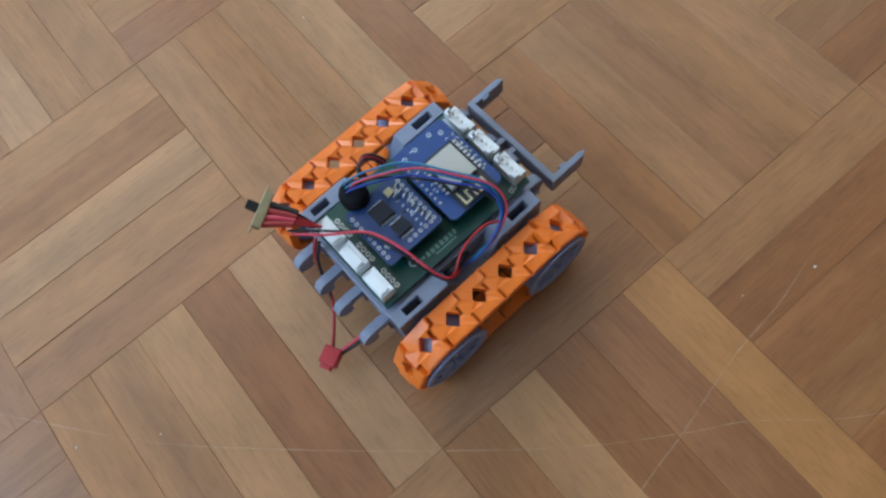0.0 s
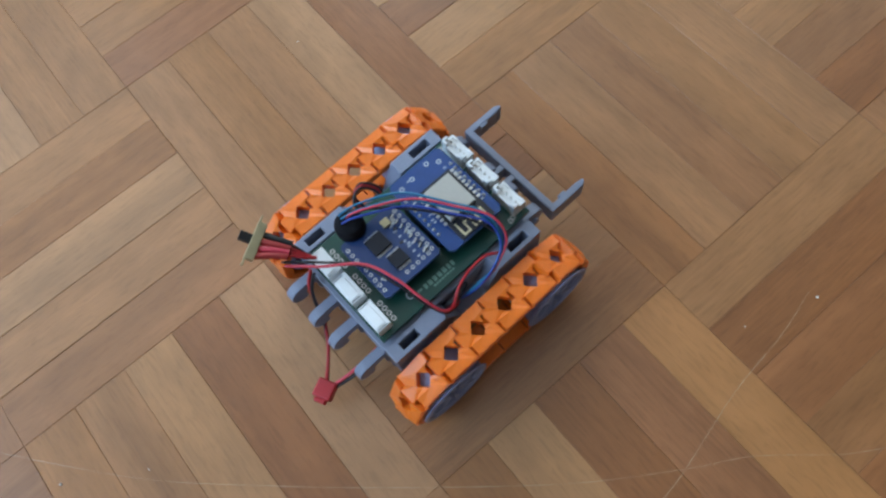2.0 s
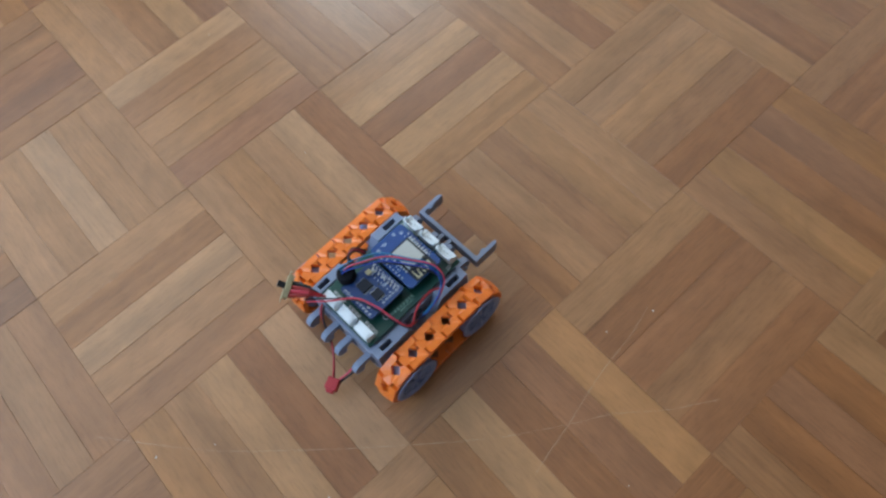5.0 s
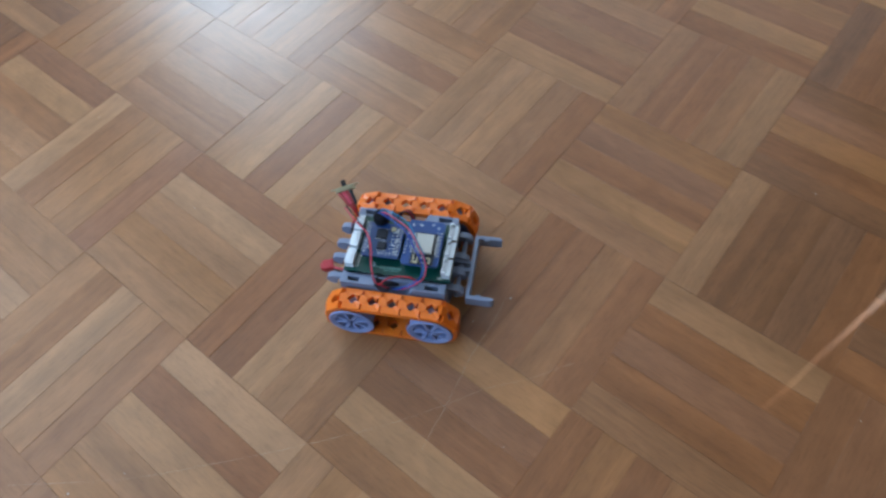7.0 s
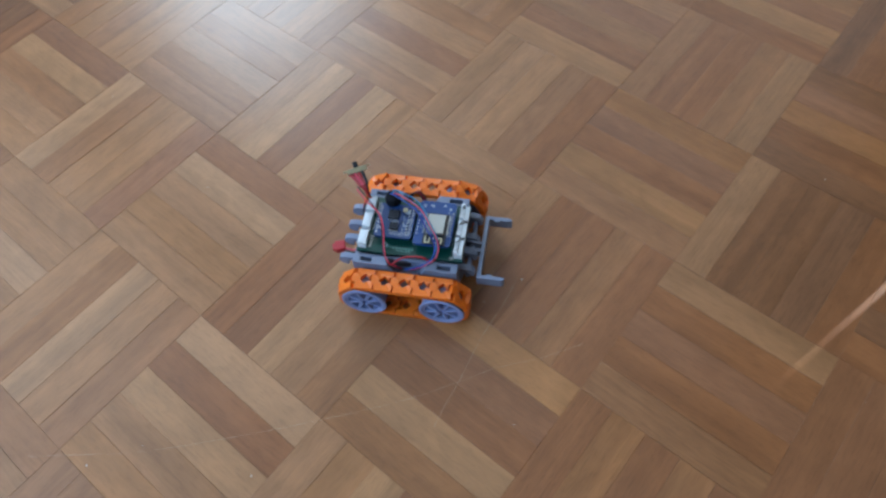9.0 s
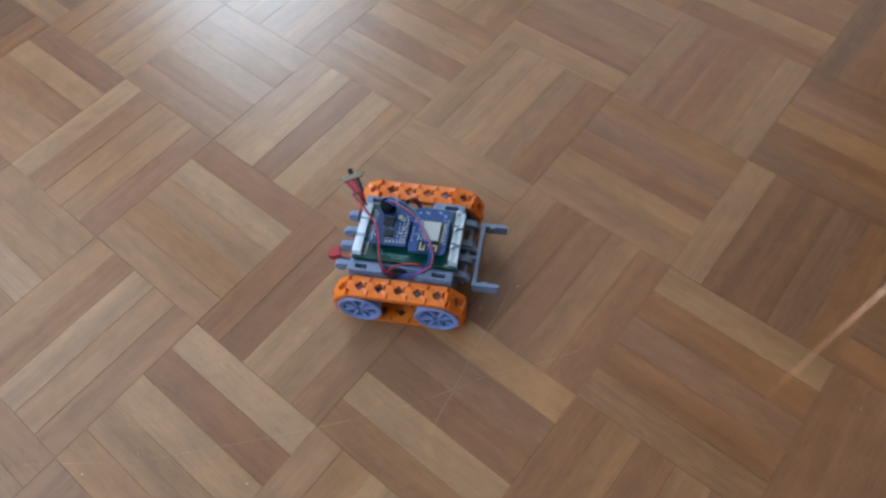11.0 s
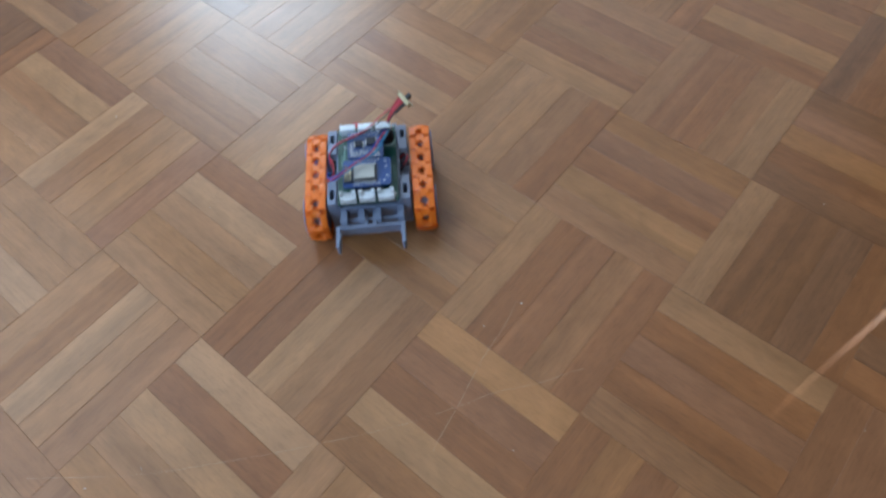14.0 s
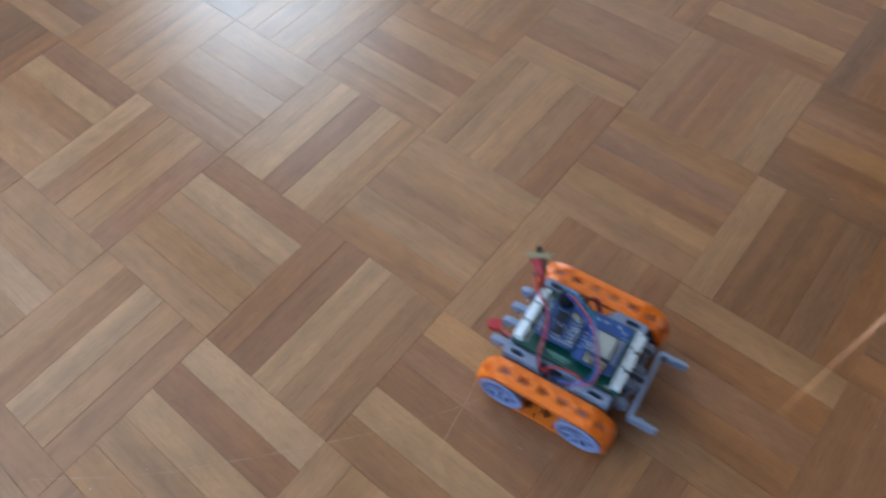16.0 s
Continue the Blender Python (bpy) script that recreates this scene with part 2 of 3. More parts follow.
t_ = 0.15
shell("wall_west", [(X0 - t_, X0, Y0, WIN[1], 0, TOP), (X0 - t_, X0, WIN[2], Y1, 0, TOP),
                    (X0 - t_, X0, WIN[1], WIN[2], 0, WIN[3]), (X0 - t_, X0, WIN[1], WIN[2], WIN[4], TOP)],
      "plain off-white plastered wall with a window opening")
# unseen jog of wall, added to hold the near fill lamp
shell("wall_west_near", [(WIB[0] - t_, WIB[0], Y0, WIB[1], 0, TOP), (WIB[0] - t_, WIB[0], WIB[2], 0.0, 0, TOP),
                         (WIB[0] - t_, WIB[0], WIB[1], WIB[2], 0, WIB[3]), (WIB[0] - t_, WIB[0], WIB[1], WIB[2], WIB[4], TOP),
                         (X0, WIB[0] - t_, -t_, 0.0, 0, TOP)],
      "plain off-white plastered wall, added unseen, with a tall opening for the fill lamp")
# unseen wall, set close and dark to hold down bounce on the right
shell("wall_east", [(X1, X1 + t_, Y0, Y1, 0, TOP)], "plain unseen wall, made dull brown to dim the bounce light", BROWN)
shell("wall_south", [(X0 - t_, WIS[1], Y0 - t_, Y0, 0, TOP), (WIS[2], X1 + t_, Y0 - t_, Y0, 0, TOP),
                     (WIS[1], WIS[2], Y0 - t_, Y0, 0, WIS[3]), (WIS[1], WIS[2], Y0 - t_, Y0, WIS[4], TOP)],
      "plain off-white plastered wall with a wide window opening")
# the opening is unseen, added so the sun reaches the gapped panel
shell("wall_north", [(X0 - t_, 0.68, Y1, Y1 + t_, 0, TOP), (0.96, X1 + t_, Y1, Y1 + t_, 0, TOP),
                     (0.68, 0.96, Y1, Y1 + t_, 0, 0.8), (0.68, 0.96, Y1, Y1 + t_, 2.3, TOP)],
      "plain off-white plastered wall with a window opening")
shell("ceiling", [(X0 - t_, X1 + t_, Y0 - t_, Y1 + t_, TOP, TOP + 0.1)], "plain white ceiling")

# an added, unseen panel whose narrow slanting gap cuts the floor's blade of sun
PY = 0.62
GX = 0.2270 + (PY + 0.1207) / math.tan(radians(SUN_AZ))
zf = lambda y: (PY - y) / sa * math.tan(radians(SUN_EL))
bm = bmesh.new()
rot = Matrix.Translation((0, PY, 0)) @ Matrix.Rotation(radians(90), 4, "X")
gz0, gz1 = zf(0.12), zf(-0.175)
prism(bm, [(0.16, 0), (GX - 0.006, 0), (GX - 0.006, gz0), (GX, gz1), (GX, TOP), (0.16, TOP)], -0.004, 0.0, m=rot)
prism(bm, [(GX, 0), (X1, 0), (X1, TOP), (GX, TOP)], -0.004, 0.0, m=rot @ Matrix.Translation((0, 0, 0.005)))
prism(bm, [(GX - 0.006, 0), (GX, 0), (GX, gz0), (GX - 0.006, gz0)], -0.004, 0.0, m=rot @ Matrix.Translation((0, 0, 0.010)))
tagged(part("wall_partition", bm, SUNMASK), "unseen dark brown panel added to shape the sun through a narrow gap", "wall", kind="structure")

# ---- the parquet ----
floor = shell("floor", [(X0, X1, Y0, Y1, -0.03, -0.0004)], "worn varnished oak mosaic parquet in basket weave", JOINT)
floor["category"] = "floor"
W5 = S / 5
# tone of each strip in the squares that lie open to view, a pale to e dark brown;
# squares with i = 1 are set darker to carry the weaker light there
TONES = {
    (-4, -3): "bbcad", (-3, -3): "acbbd", (-3, -4): "bbabb", (-3, -2): "ccbcb", (-2, -4): "bcabc", (-2, -3): "bbbad", (-2, -2): "badab",
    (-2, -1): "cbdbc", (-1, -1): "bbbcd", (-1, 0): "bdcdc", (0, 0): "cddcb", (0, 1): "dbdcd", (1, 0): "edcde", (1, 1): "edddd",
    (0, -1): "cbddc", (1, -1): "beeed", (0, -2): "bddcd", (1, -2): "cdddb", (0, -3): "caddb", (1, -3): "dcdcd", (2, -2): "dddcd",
    (-1, -3): "ddabc", (-1, -2): "cbcbb", (-1, -4): "bbada", (0, -4): "bbadc", (-2, 0): "cbbcc", (-3, -1): "bcbbc", (-4, -2): "cbcbb",
}


def strip_mesh(name):
    bm = bmesh.new()
    a, b, c = S / 2 - 0.00007, W5 / 2 - 0.00007, 0.00012
    top = [bm.verts.new((sx * (a - c), sy * (b - c), 0)) for sx, sy in ((-1, -1), (1, -1), (1, 1), (-1, 1))]
    mid = [bm.verts.new((sx * a, sy * b, -c)) for sx, sy in ((-1, -1), (1, -1), (1, 1), (-1, 1))]
    low = [bm.verts.new((sx * a, sy * b, -0.008)) for sx, sy in ((-1, -1), (1, -1), (1, 1), (-1, 1))]
    bm.faces.new(top)
    for k in range(4):
        j = (k + 1) % 4
        bm.faces.new((mid[k], mid[j], top[j], top[k]))
        bm.faces.new((low[k], low[j], mid[j], mid[k]))
    me = bpy.data.meshes.new(name)
    bmesh.ops.recalc_face_normals(bm, faces=bm.faces)
    bm.to_mesh(me)
    bm.free()
    me.materials.append(WOODS["c"])
    return me


def strip_pose(i, j, k, rnd):
    o = (k + 0.5) * W5
    dz = -0.00025 * rnd.random()
    turn = 0 if (i + j) % 2 else 90
    x, y = ((i + 0.5) * S, j * S + o) if turn == 0 else (i * S + o, (j + 0.5) * S)
    m = pose(x, y, dz, rnd.uniform(-0.12, 0.12), rnd.uniform(-0.03, 0.03), turn + rnd.uniform(-0.1, 0.1) + 180 * (rnd.random() < 0.5))
    return m @ Matrix.Diagonal((rnd.uniform(0.998, 1.0005), rnd.choice((0.992, 0.998, 1.002, 1.004, 1.005)), 1, 1))


def parquet():
    rnd = random.Random(7)
    me = strip_mesh("parquet_strip")
    near = sorted(((i, j) for i in range(-9, 6) for j in range(-9, 6)), key=lambda c: (c[0] + 0.9) ** 2 + (c[1] + 1.4) ** 2)[:60]
    rest_faces = []
    for i in range(-17, 9):
        for j in range(-13, 18):
            # from i = 2 eastward the dim light is put into the wood's tone
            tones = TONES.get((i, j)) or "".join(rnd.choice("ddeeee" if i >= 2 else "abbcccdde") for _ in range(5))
            for k in range(5):
                m = strip_pose(i, j, k, rnd)
                if (i, j) in near:
                    ob = new("parquet_strip", me)
                    ob.parent, ob.matrix_basis = floor, m
                    ob.material_slots[0].link = "OBJECT"
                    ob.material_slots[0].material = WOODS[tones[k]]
                else:
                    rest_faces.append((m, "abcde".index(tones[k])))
    verts, faces, mats = [], [], []
    base = [tuple(v.co) for v in me.vertices]
    polys = [tuple(p.vertices) for p in me.polygons]
    for m, tone in rest_faces:
        n0 = len(verts)
        verts += [tuple(m @ Vector(v)) for v in base]
        faces += [tuple(n0 + q for q in p) for p in polys]
        mats += [tone] * len(polys)
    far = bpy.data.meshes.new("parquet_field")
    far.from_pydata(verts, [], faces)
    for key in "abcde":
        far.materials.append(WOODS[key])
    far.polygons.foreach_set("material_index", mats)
    ob = new("parquet_field", far)
    ob.parent = floor
    tagged(ob, kind="stuff")


# ---- the robot: x ahead, y to its left, millimetres ----
robot = tagged(new("tracked_robot"), "grey and orange 3D-printed tracked robot with bare circuit boards", "robot")
TY, TW = 40.4, 15.6       # track centre and width
WX, WZ, RC = 27.0, 18.5, 16.6
LINKS = 16
LOOP = 4 * WX + 2 * math.pi * RC
PITCH = LOOP / LINKS


def loop_at(s):
    """Place and turn on the track's loop: x, z and the outward direction's angle about y, from s = 0 at the top's rear."""
    s %= LOOP
    if s < 2 * WX:
        return -WX + s, WZ + RC, 0.0
    s -= 2 * WX
    if s < math.pi * RC:
        a = s / RC
        return WX + RC * math.sin(a), WZ + RC * math.cos(a), math.degrees(a)
    s -= math.pi * RC
    if s < 2 * WX:
        return WX - s, WZ - RC, 180.0
    s -= 2 * WX
    a = s / RC
    return -WX - RC * math.sin(a), WZ - RC * math.cos(a), 180.0 + math.degrees(a)


def link_mesh():
    """One link: a plate whose tread slopes into a diamond opening, with interlocking knuckles fore and aft."""
    bm = bmesh.new()
    p, w = PITCH / 2 - 0.3, TW / 2
    c, d = 4.0, 3.5
    rim = [(-p, -w), (p, -w), (p, -c), (p - 2.9, -c), (p - 2.9, c), (p, c),
           (p, w), (-p, w), (-p, d), (-p - 2.7, d), (-p - 2.7, -d), (-p, -d)]
    eye = [(-0.3, -3.5), (0.3, -3.5), (1.8, -1.8), (3.2, -0.4), (3.2, 0.4), (1.8, 1.8),
           (0.3, 3.5), (-0.3, 3.5), (-1.8, 1.8), (-3.2, 0.3), (-3.2, -0.3), (-1.8, -1.8)]
    zr = [1.5, 1.5, 2.2, 1.9, 1.9, 2.2, 1.5, 1.5, 2.2, 1.7, 1.7, 2.2]
    ze = [1.8, 1.8, 1.3, 1.2, 1.2, 1.3, 1.8, 1.8, 1.5, 1.9, 1.9, 1.5]
    T = [bm.verts.new((M(x), M(y), M(z))) for (x, y), z in zip(rim, zr)]
    B = [bm.verts.new((M(x), M(y), M(-2.0))) for x, y in rim]
    E = [bm.verts.new((M(x), M(y), M(z))) for (x, y), z in zip(eye, ze)]
    F = [bm.verts.new((M(x), M(y), M(-2.0))) for x, y in eye]
    for k in range(12):
        j = (k + 1) % 12
        bm.faces.new((T[k], T[j], E[j])), bm.faces.new((T[k], E[j], E[k]))
        bm.faces.new((B[k], B[j], T[j], T[k]))
        bm.faces.new((E[k], E[j], F[j], F[k]))
        bm.faces.new((F[k], F[j], B[j], B[k]))
    es = [e for e in bm.edges if all(v in T for v in e.verts) and len(e.link_faces) == 2]
    bmesh.ops.bevel(bm, geom=es, offset=M(0.42), segments=2, affect="EDGES")
    for s in (-1, 1):
        cyl(bm, M(0.8), M(0.7), Matrix.Translation((M(-p), M(s * w), M(-0.2))) @ Matrix.Rotation(radians(90), 4, "X"), 10)
    me = bpy.data.meshes.new("track_link")
    bmesh.ops.recalc_face_normals(bm, faces=bm.faces)
    bm.to_mesh(me)
    bm.free()
    me.materials.append(ORANGE)
    return me


def link_pose(side, s):
    x, z, a = loop_at(s)
    return pose(M(x), M(side * TY), M(z), 0, a, 0)


def wheel():
    """A spoked wheel, axis along y, outer face towards +y."""
    bm = bmesh.new()
    ax = Matrix.Rotation(radians(90), 4, "X")
    seg, r0, r1, h = 36, M(11.6), M(14.3), M(7.4)
    for k in range(seg):
        a, b = 2 * math.pi * k / seg, 2 * math.pi * (k + 1) / seg
        v = [bm.verts.new((r * math.cos(t), y, r * math.sin(t))) for r, t, y in
             ((r1, a, -h), (r1, b, -h), (r1, b, h), (r1, a, h), (r0, a, h), (r0, b, h), (r0, a, -h), (r0, b, -h))]
        for f in ((0, 1, 2, 3), (3, 2, 5, 4), (4, 5, 7, 6), (6, 7, 1, 0)):
            bm.faces.new([v[q] for q in f])
    bmesh.ops.remove_doubles(bm, verts=bm.verts, dist=1e-6)
    rim = part("wheel", bm, WHEELGREY, robot)
    bm = bmesh.new()
    y0, y1, ra, rb = M(7.2), M(8.2), M(13.2), M(15.7)
    prof = [(ra, y0), (rb - M(0.5), y0), (rb, y0 + M(0.4)), (rb, y1 - M(0.4)), (rb - M(0.5), y1), (ra + M(0.4), y1), (ra, y1 - M(0.4))]
    loops = [[bm.verts.new((r * math.cos(2 * math.pi * k / 40), y, r * math.sin(2 * math.pi * k / 40))) for r, y in prof] for k in range(40)]
    for k in range(40):
        p, q = loops[k], loops[(k + 1) % 40]
        for i in range(7):
            bm.faces.new((p[i], p[(i + 1) % 7], q[(i + 1) % 7], q[i]))
    part("flange", bm, WHEELGREY, rim)
    bm = bmesh.new()
    cyl(bm, M(3.4), M(11), ax, 20, bevel=M(0.4))
    part("hub", bm, WHEELGREY, rim)
    bm = bmesh.new()
    cyl(bm, M(11.7), M(1.6), Matrix.Translation((0, M(-2.5), 0)) @ ax, 32)
    part("disc", bm, WHEELGREY, rim)
    for k in range(8):
        bm = bmesh.new()
        box(bm, M(2.8), M(13.6), M(-2.4), M(7.6), M(-0.8), M(0.8), M(0.2), Matrix.Rotation(2 * math.pi * k / 8, 4, "Y"))
        part("spoke", bm, WHEELGREY, rim)
    return rim


def chassis():
    bm = bmesh.new()
    # the tub, open above
    rails = []
    box(bm, M(-39), M(33), M(-24), M(24), M(7), M(10), M(0.8))
    box(bm, M(-39), M(-36.5), M(-24), M(24), M(10.1), M(38), M(0.5))
    box(bm, M(30.5), M(33), M(-24), M(24), M(10.1), M(34), M(0.5))
    for s in (-1, 1):
        box(bm, M(-38.8), M(32.8), M(21.6 * s) if s > 0 else M(-24), M(24) if s > 0 else M(-21.6), M(10.1), M(38.5), M(0.4))
        tub, bm = bm, bmesh.new()
        # a rail with a slot through each end, low in the middle where the motor leads come out
        lo, hi = (23.8, 30.6) if s > 0 else (-30.6, -23.8)
        xs = (-38.5, -33.5, -25.5, -14.6, -8.0, 5.0, 11.6, 19.5, 28.5, 33.2)
        ys = (lo, lo + 1.8, hi - 1.8, hi)
        top = {-8.0: 27.0, 5.0: 27.0}
        U = [[bm.verts.new((M(x), M(y), M(top.get(x, 40.5)))) for y in ys] for x in xs]
        D = [[bm.verts.new((M(x), M(y), M(11.0))) for y in ys] for x in xs]
        solid = lambda i, j: 0 <= i < 9 and 0 <= j < 3 and not (j == 1 and i in (1, 7))
        for i in range(9):
            for j in range(3):
                if not solid(i, j):
                    continue
                bm.faces.new((U[i][j], U[i + 1][j], U[i + 1][j + 1], U[i][j + 1]))
                bm.faces.new((D[i][j], D[i][j + 1], D[i + 1][j + 1], D[i + 1][j]))
                for di, dj, a, b in ((-1, 0, (0, 0), (0, 1)), (1, 0, (1, 1), (1, 0)), (0, -1, (1, 0), (0, 0)), (0, 1, (0, 1), (1, 1))):
                    if not solid(i + di, j + dj):
                        p, q = (i + a[0], j + a[1]), (i + b[0], j + b[1])
                        bm.faces.new((U[p[0]][p[1]], U[q[0]][q[1]], D[q[0]][q[1]], D[p[0]][p[1]]))
        bmesh.ops.recalc_face_normals(bm, faces=bm.faces)
        sharp = [e for e in bm.edges if len(e.link_faces) == 2 and e.calc_face_angle() > 0.6]
        bmesh.ops.bevel(bm, geom=sharp, offset=M(0.45), segments=2, affect="EDGES", profile=0.5)
        rails.append(bm)
        bm = tub
    body = part("chassis", bm, GREY, robot, "grey 3D-printed open tub")
    for r in rails:
        part("side_rail", r, GREY, body, "slotted side rail, low in the middle")
    body.location.x = M(2.0)
    for y in (20.6, 7.0, -5.0, -20.6):
        bm = bmesh.new()
        arc = [(-38, 16), (-38, 29), (-46, 29.5)]
        arc += [(-48.5 - 5 * math.sin(a), 24.5 + 5 * math.cos(a)) for a in (0.0, 0.5, 1.0, 1.57, 2.1, 2.6, 3.14)]
        arc += [(-46.8, 20), (-46.8, 24), (-44.5, 25.5), (-41.5, 25), (-41.5, 16)]
        prism(bm, [(M(a), M(b)) for a, b in arc], M(-2.0), M(2.0), bevel=M(0.25),
              m=Matrix.Translation((M(1.4), M(y), M(1.5))) @ Matrix.Rotation(radians(90), 4, "X"))
        part("hinge_lug", bm, GREY, body)
    for y in (22.4, 5.6, -6.6, -19.6):
        bm = bmesh.new()
        prism(bm, [(M(a), M(b)) for a, b in ((31, 14), (31, 29), (40, 29), (43, 28), (45, 25.5), (45.2, 22), (43.5, 20), (40.5, 21), (38, 23), (36, 14))],
              M(-2.3), M(2.3), bevel=M(0.3), m=Matrix.Translation((M(-1.3), M(y), M(3.5))) @ Matrix.Rotation(radians(90), 4, "X"))
        part("hinge_lug", bm, GREY, body)
    return body


def bumper():
    """A thin upright plate across the front, two arms ahead with inturned tips, and a forked middle stem."""
    bm = bmesh.new()
    cy, z0, z1 = -0.4, 21.0, 30.0
    w, arm, tip = 25.4, 66.4, 0.9
    out = [(47.6, -w), (64.6, -w), (arm, -w + 1.2), (arm, -w + tip + 1.6), (arm - 2.2, -w + tip + 1.6), (arm - 2.2, -w + 2.8), (50.4, -w + 2.8)]
    ring_ = out + [(x, -y) for x, y in reversed(out)]
    prism(bm, [(M(x), M(y + cy)) for x, y in ring_], M(z0), M(z1), bevel=M(0.35))
    part_ = part("bumper", bm, GREY, robot, "grey U-shaped front bumper with inturned tips")
    for y in (2.6, -3.6):
        bm = bmesh.new()
        prism(bm, [(M(a), M(b)) for a, b in ((36.5, 22.0), (47.9, 22.0), (47.9, 29.4), (41, 30.4), (36.5, 30.4))], M(-1.3), M(1.3), bevel=M(0.3),
              m=Matrix.Translation((0, M(y), 0)) @ Matrix.Rotation(radians(90), 4, "X"))
        part("stem", bm, GREY, part_)
    bm = bmesh.new()
    cyl(bm, M(1.6), M(46), Matrix.Translation((M(41), M(cy), M(26.5))) @ Matrix.Rotation(radians(90), 4, "X"), 14)
    part("hinge_pin", bm, GREY, part_)
    for s in (-1, 1):
        bm = bmesh.new()
        box(bm, M(54), M(57.5), M(cy + s * (w - 3.1) - 0.8), M(cy + s * (w - 3.1) + 0.8), M(27.6), M(29.8), M(0.3))
        part("nub", bm, GREY, part_)
    return part_


def white_connector(x, y, front):
    """A four-way white board connector, lying with its mouth outwards."""
    bm = bmesh.new()
    s = 1 if front else -1
    z0, z1 = 42.4, (50.2 if front else 48.0)
    d = 5.8
    X = lambda v: M(x + s * v)

    def bx(a, b, c, e, f, g):
        box(bm, min(X(a), X(b)), max(X(a), X(b)), M(y + c), M(y + e), M(f), M(g), M(0.15))
    h = 5.8
    if front:
        bx(0, d, -h, h, z0, z0 + 4.8)
        bx(0, 0.9, -h, h, z0 + 3.1, z1 - 1.8)
        bx(d - 0.9, d, -h, -2.6, z0 + 3.1, z1 - 2.4)
        bx(d - 0.9, d, 2.6, h, z0 + 3.1, z1 - 2.4)
        for q in (-h, h - 1.0):
            bx(0, d, q, q + 1.0, z0 + 3.1, z1 - 2.6)
            bx(0, 2.6, q, q + 1.0, z1 - 2.7, z1 + 0.4)
            bx(0, 0.9, q if q < 0 else h - 2.6, q + 2.6 if q < 0 else h, z1 - 1.9, z1 + 0.4)
    else:
        bx(0, 1.3, -h, h, z0, z1)
        bx(1.2, d, -h, h, z0, z0 + 1.1)
        for q in (-h, h - 1.0):
            bx(1.2, d, q, q + 1.0, z0 + 1.0, z1)
        bx(1.2, d, -h + 0.2, h - 0.2, z1 - 1.0, z1)
        bx(1.6, d - 0.6, -4.4, 4.4, z1 - 0.1, z1 + 0.35)
    ob = part("white_connector", bm, WHITE, robot)
    for k in range(4):
        bm = bmesh.new()
        x0, x1 = (2.6, 3.2) if front else (1.2, d - 0.8)
        box(bm, min(X(x0), X(x1)), max(X(x0), X(x1)), M(y - 3.75 + 2.5 * k - 0.3), M(y - 3.75 + 2.5 * k + 0.3), M(z0 + 2.6), M(z0 + (6.4 if front else 3.2)))
        part("pin", bm, SOLDER, ob)
    return ob


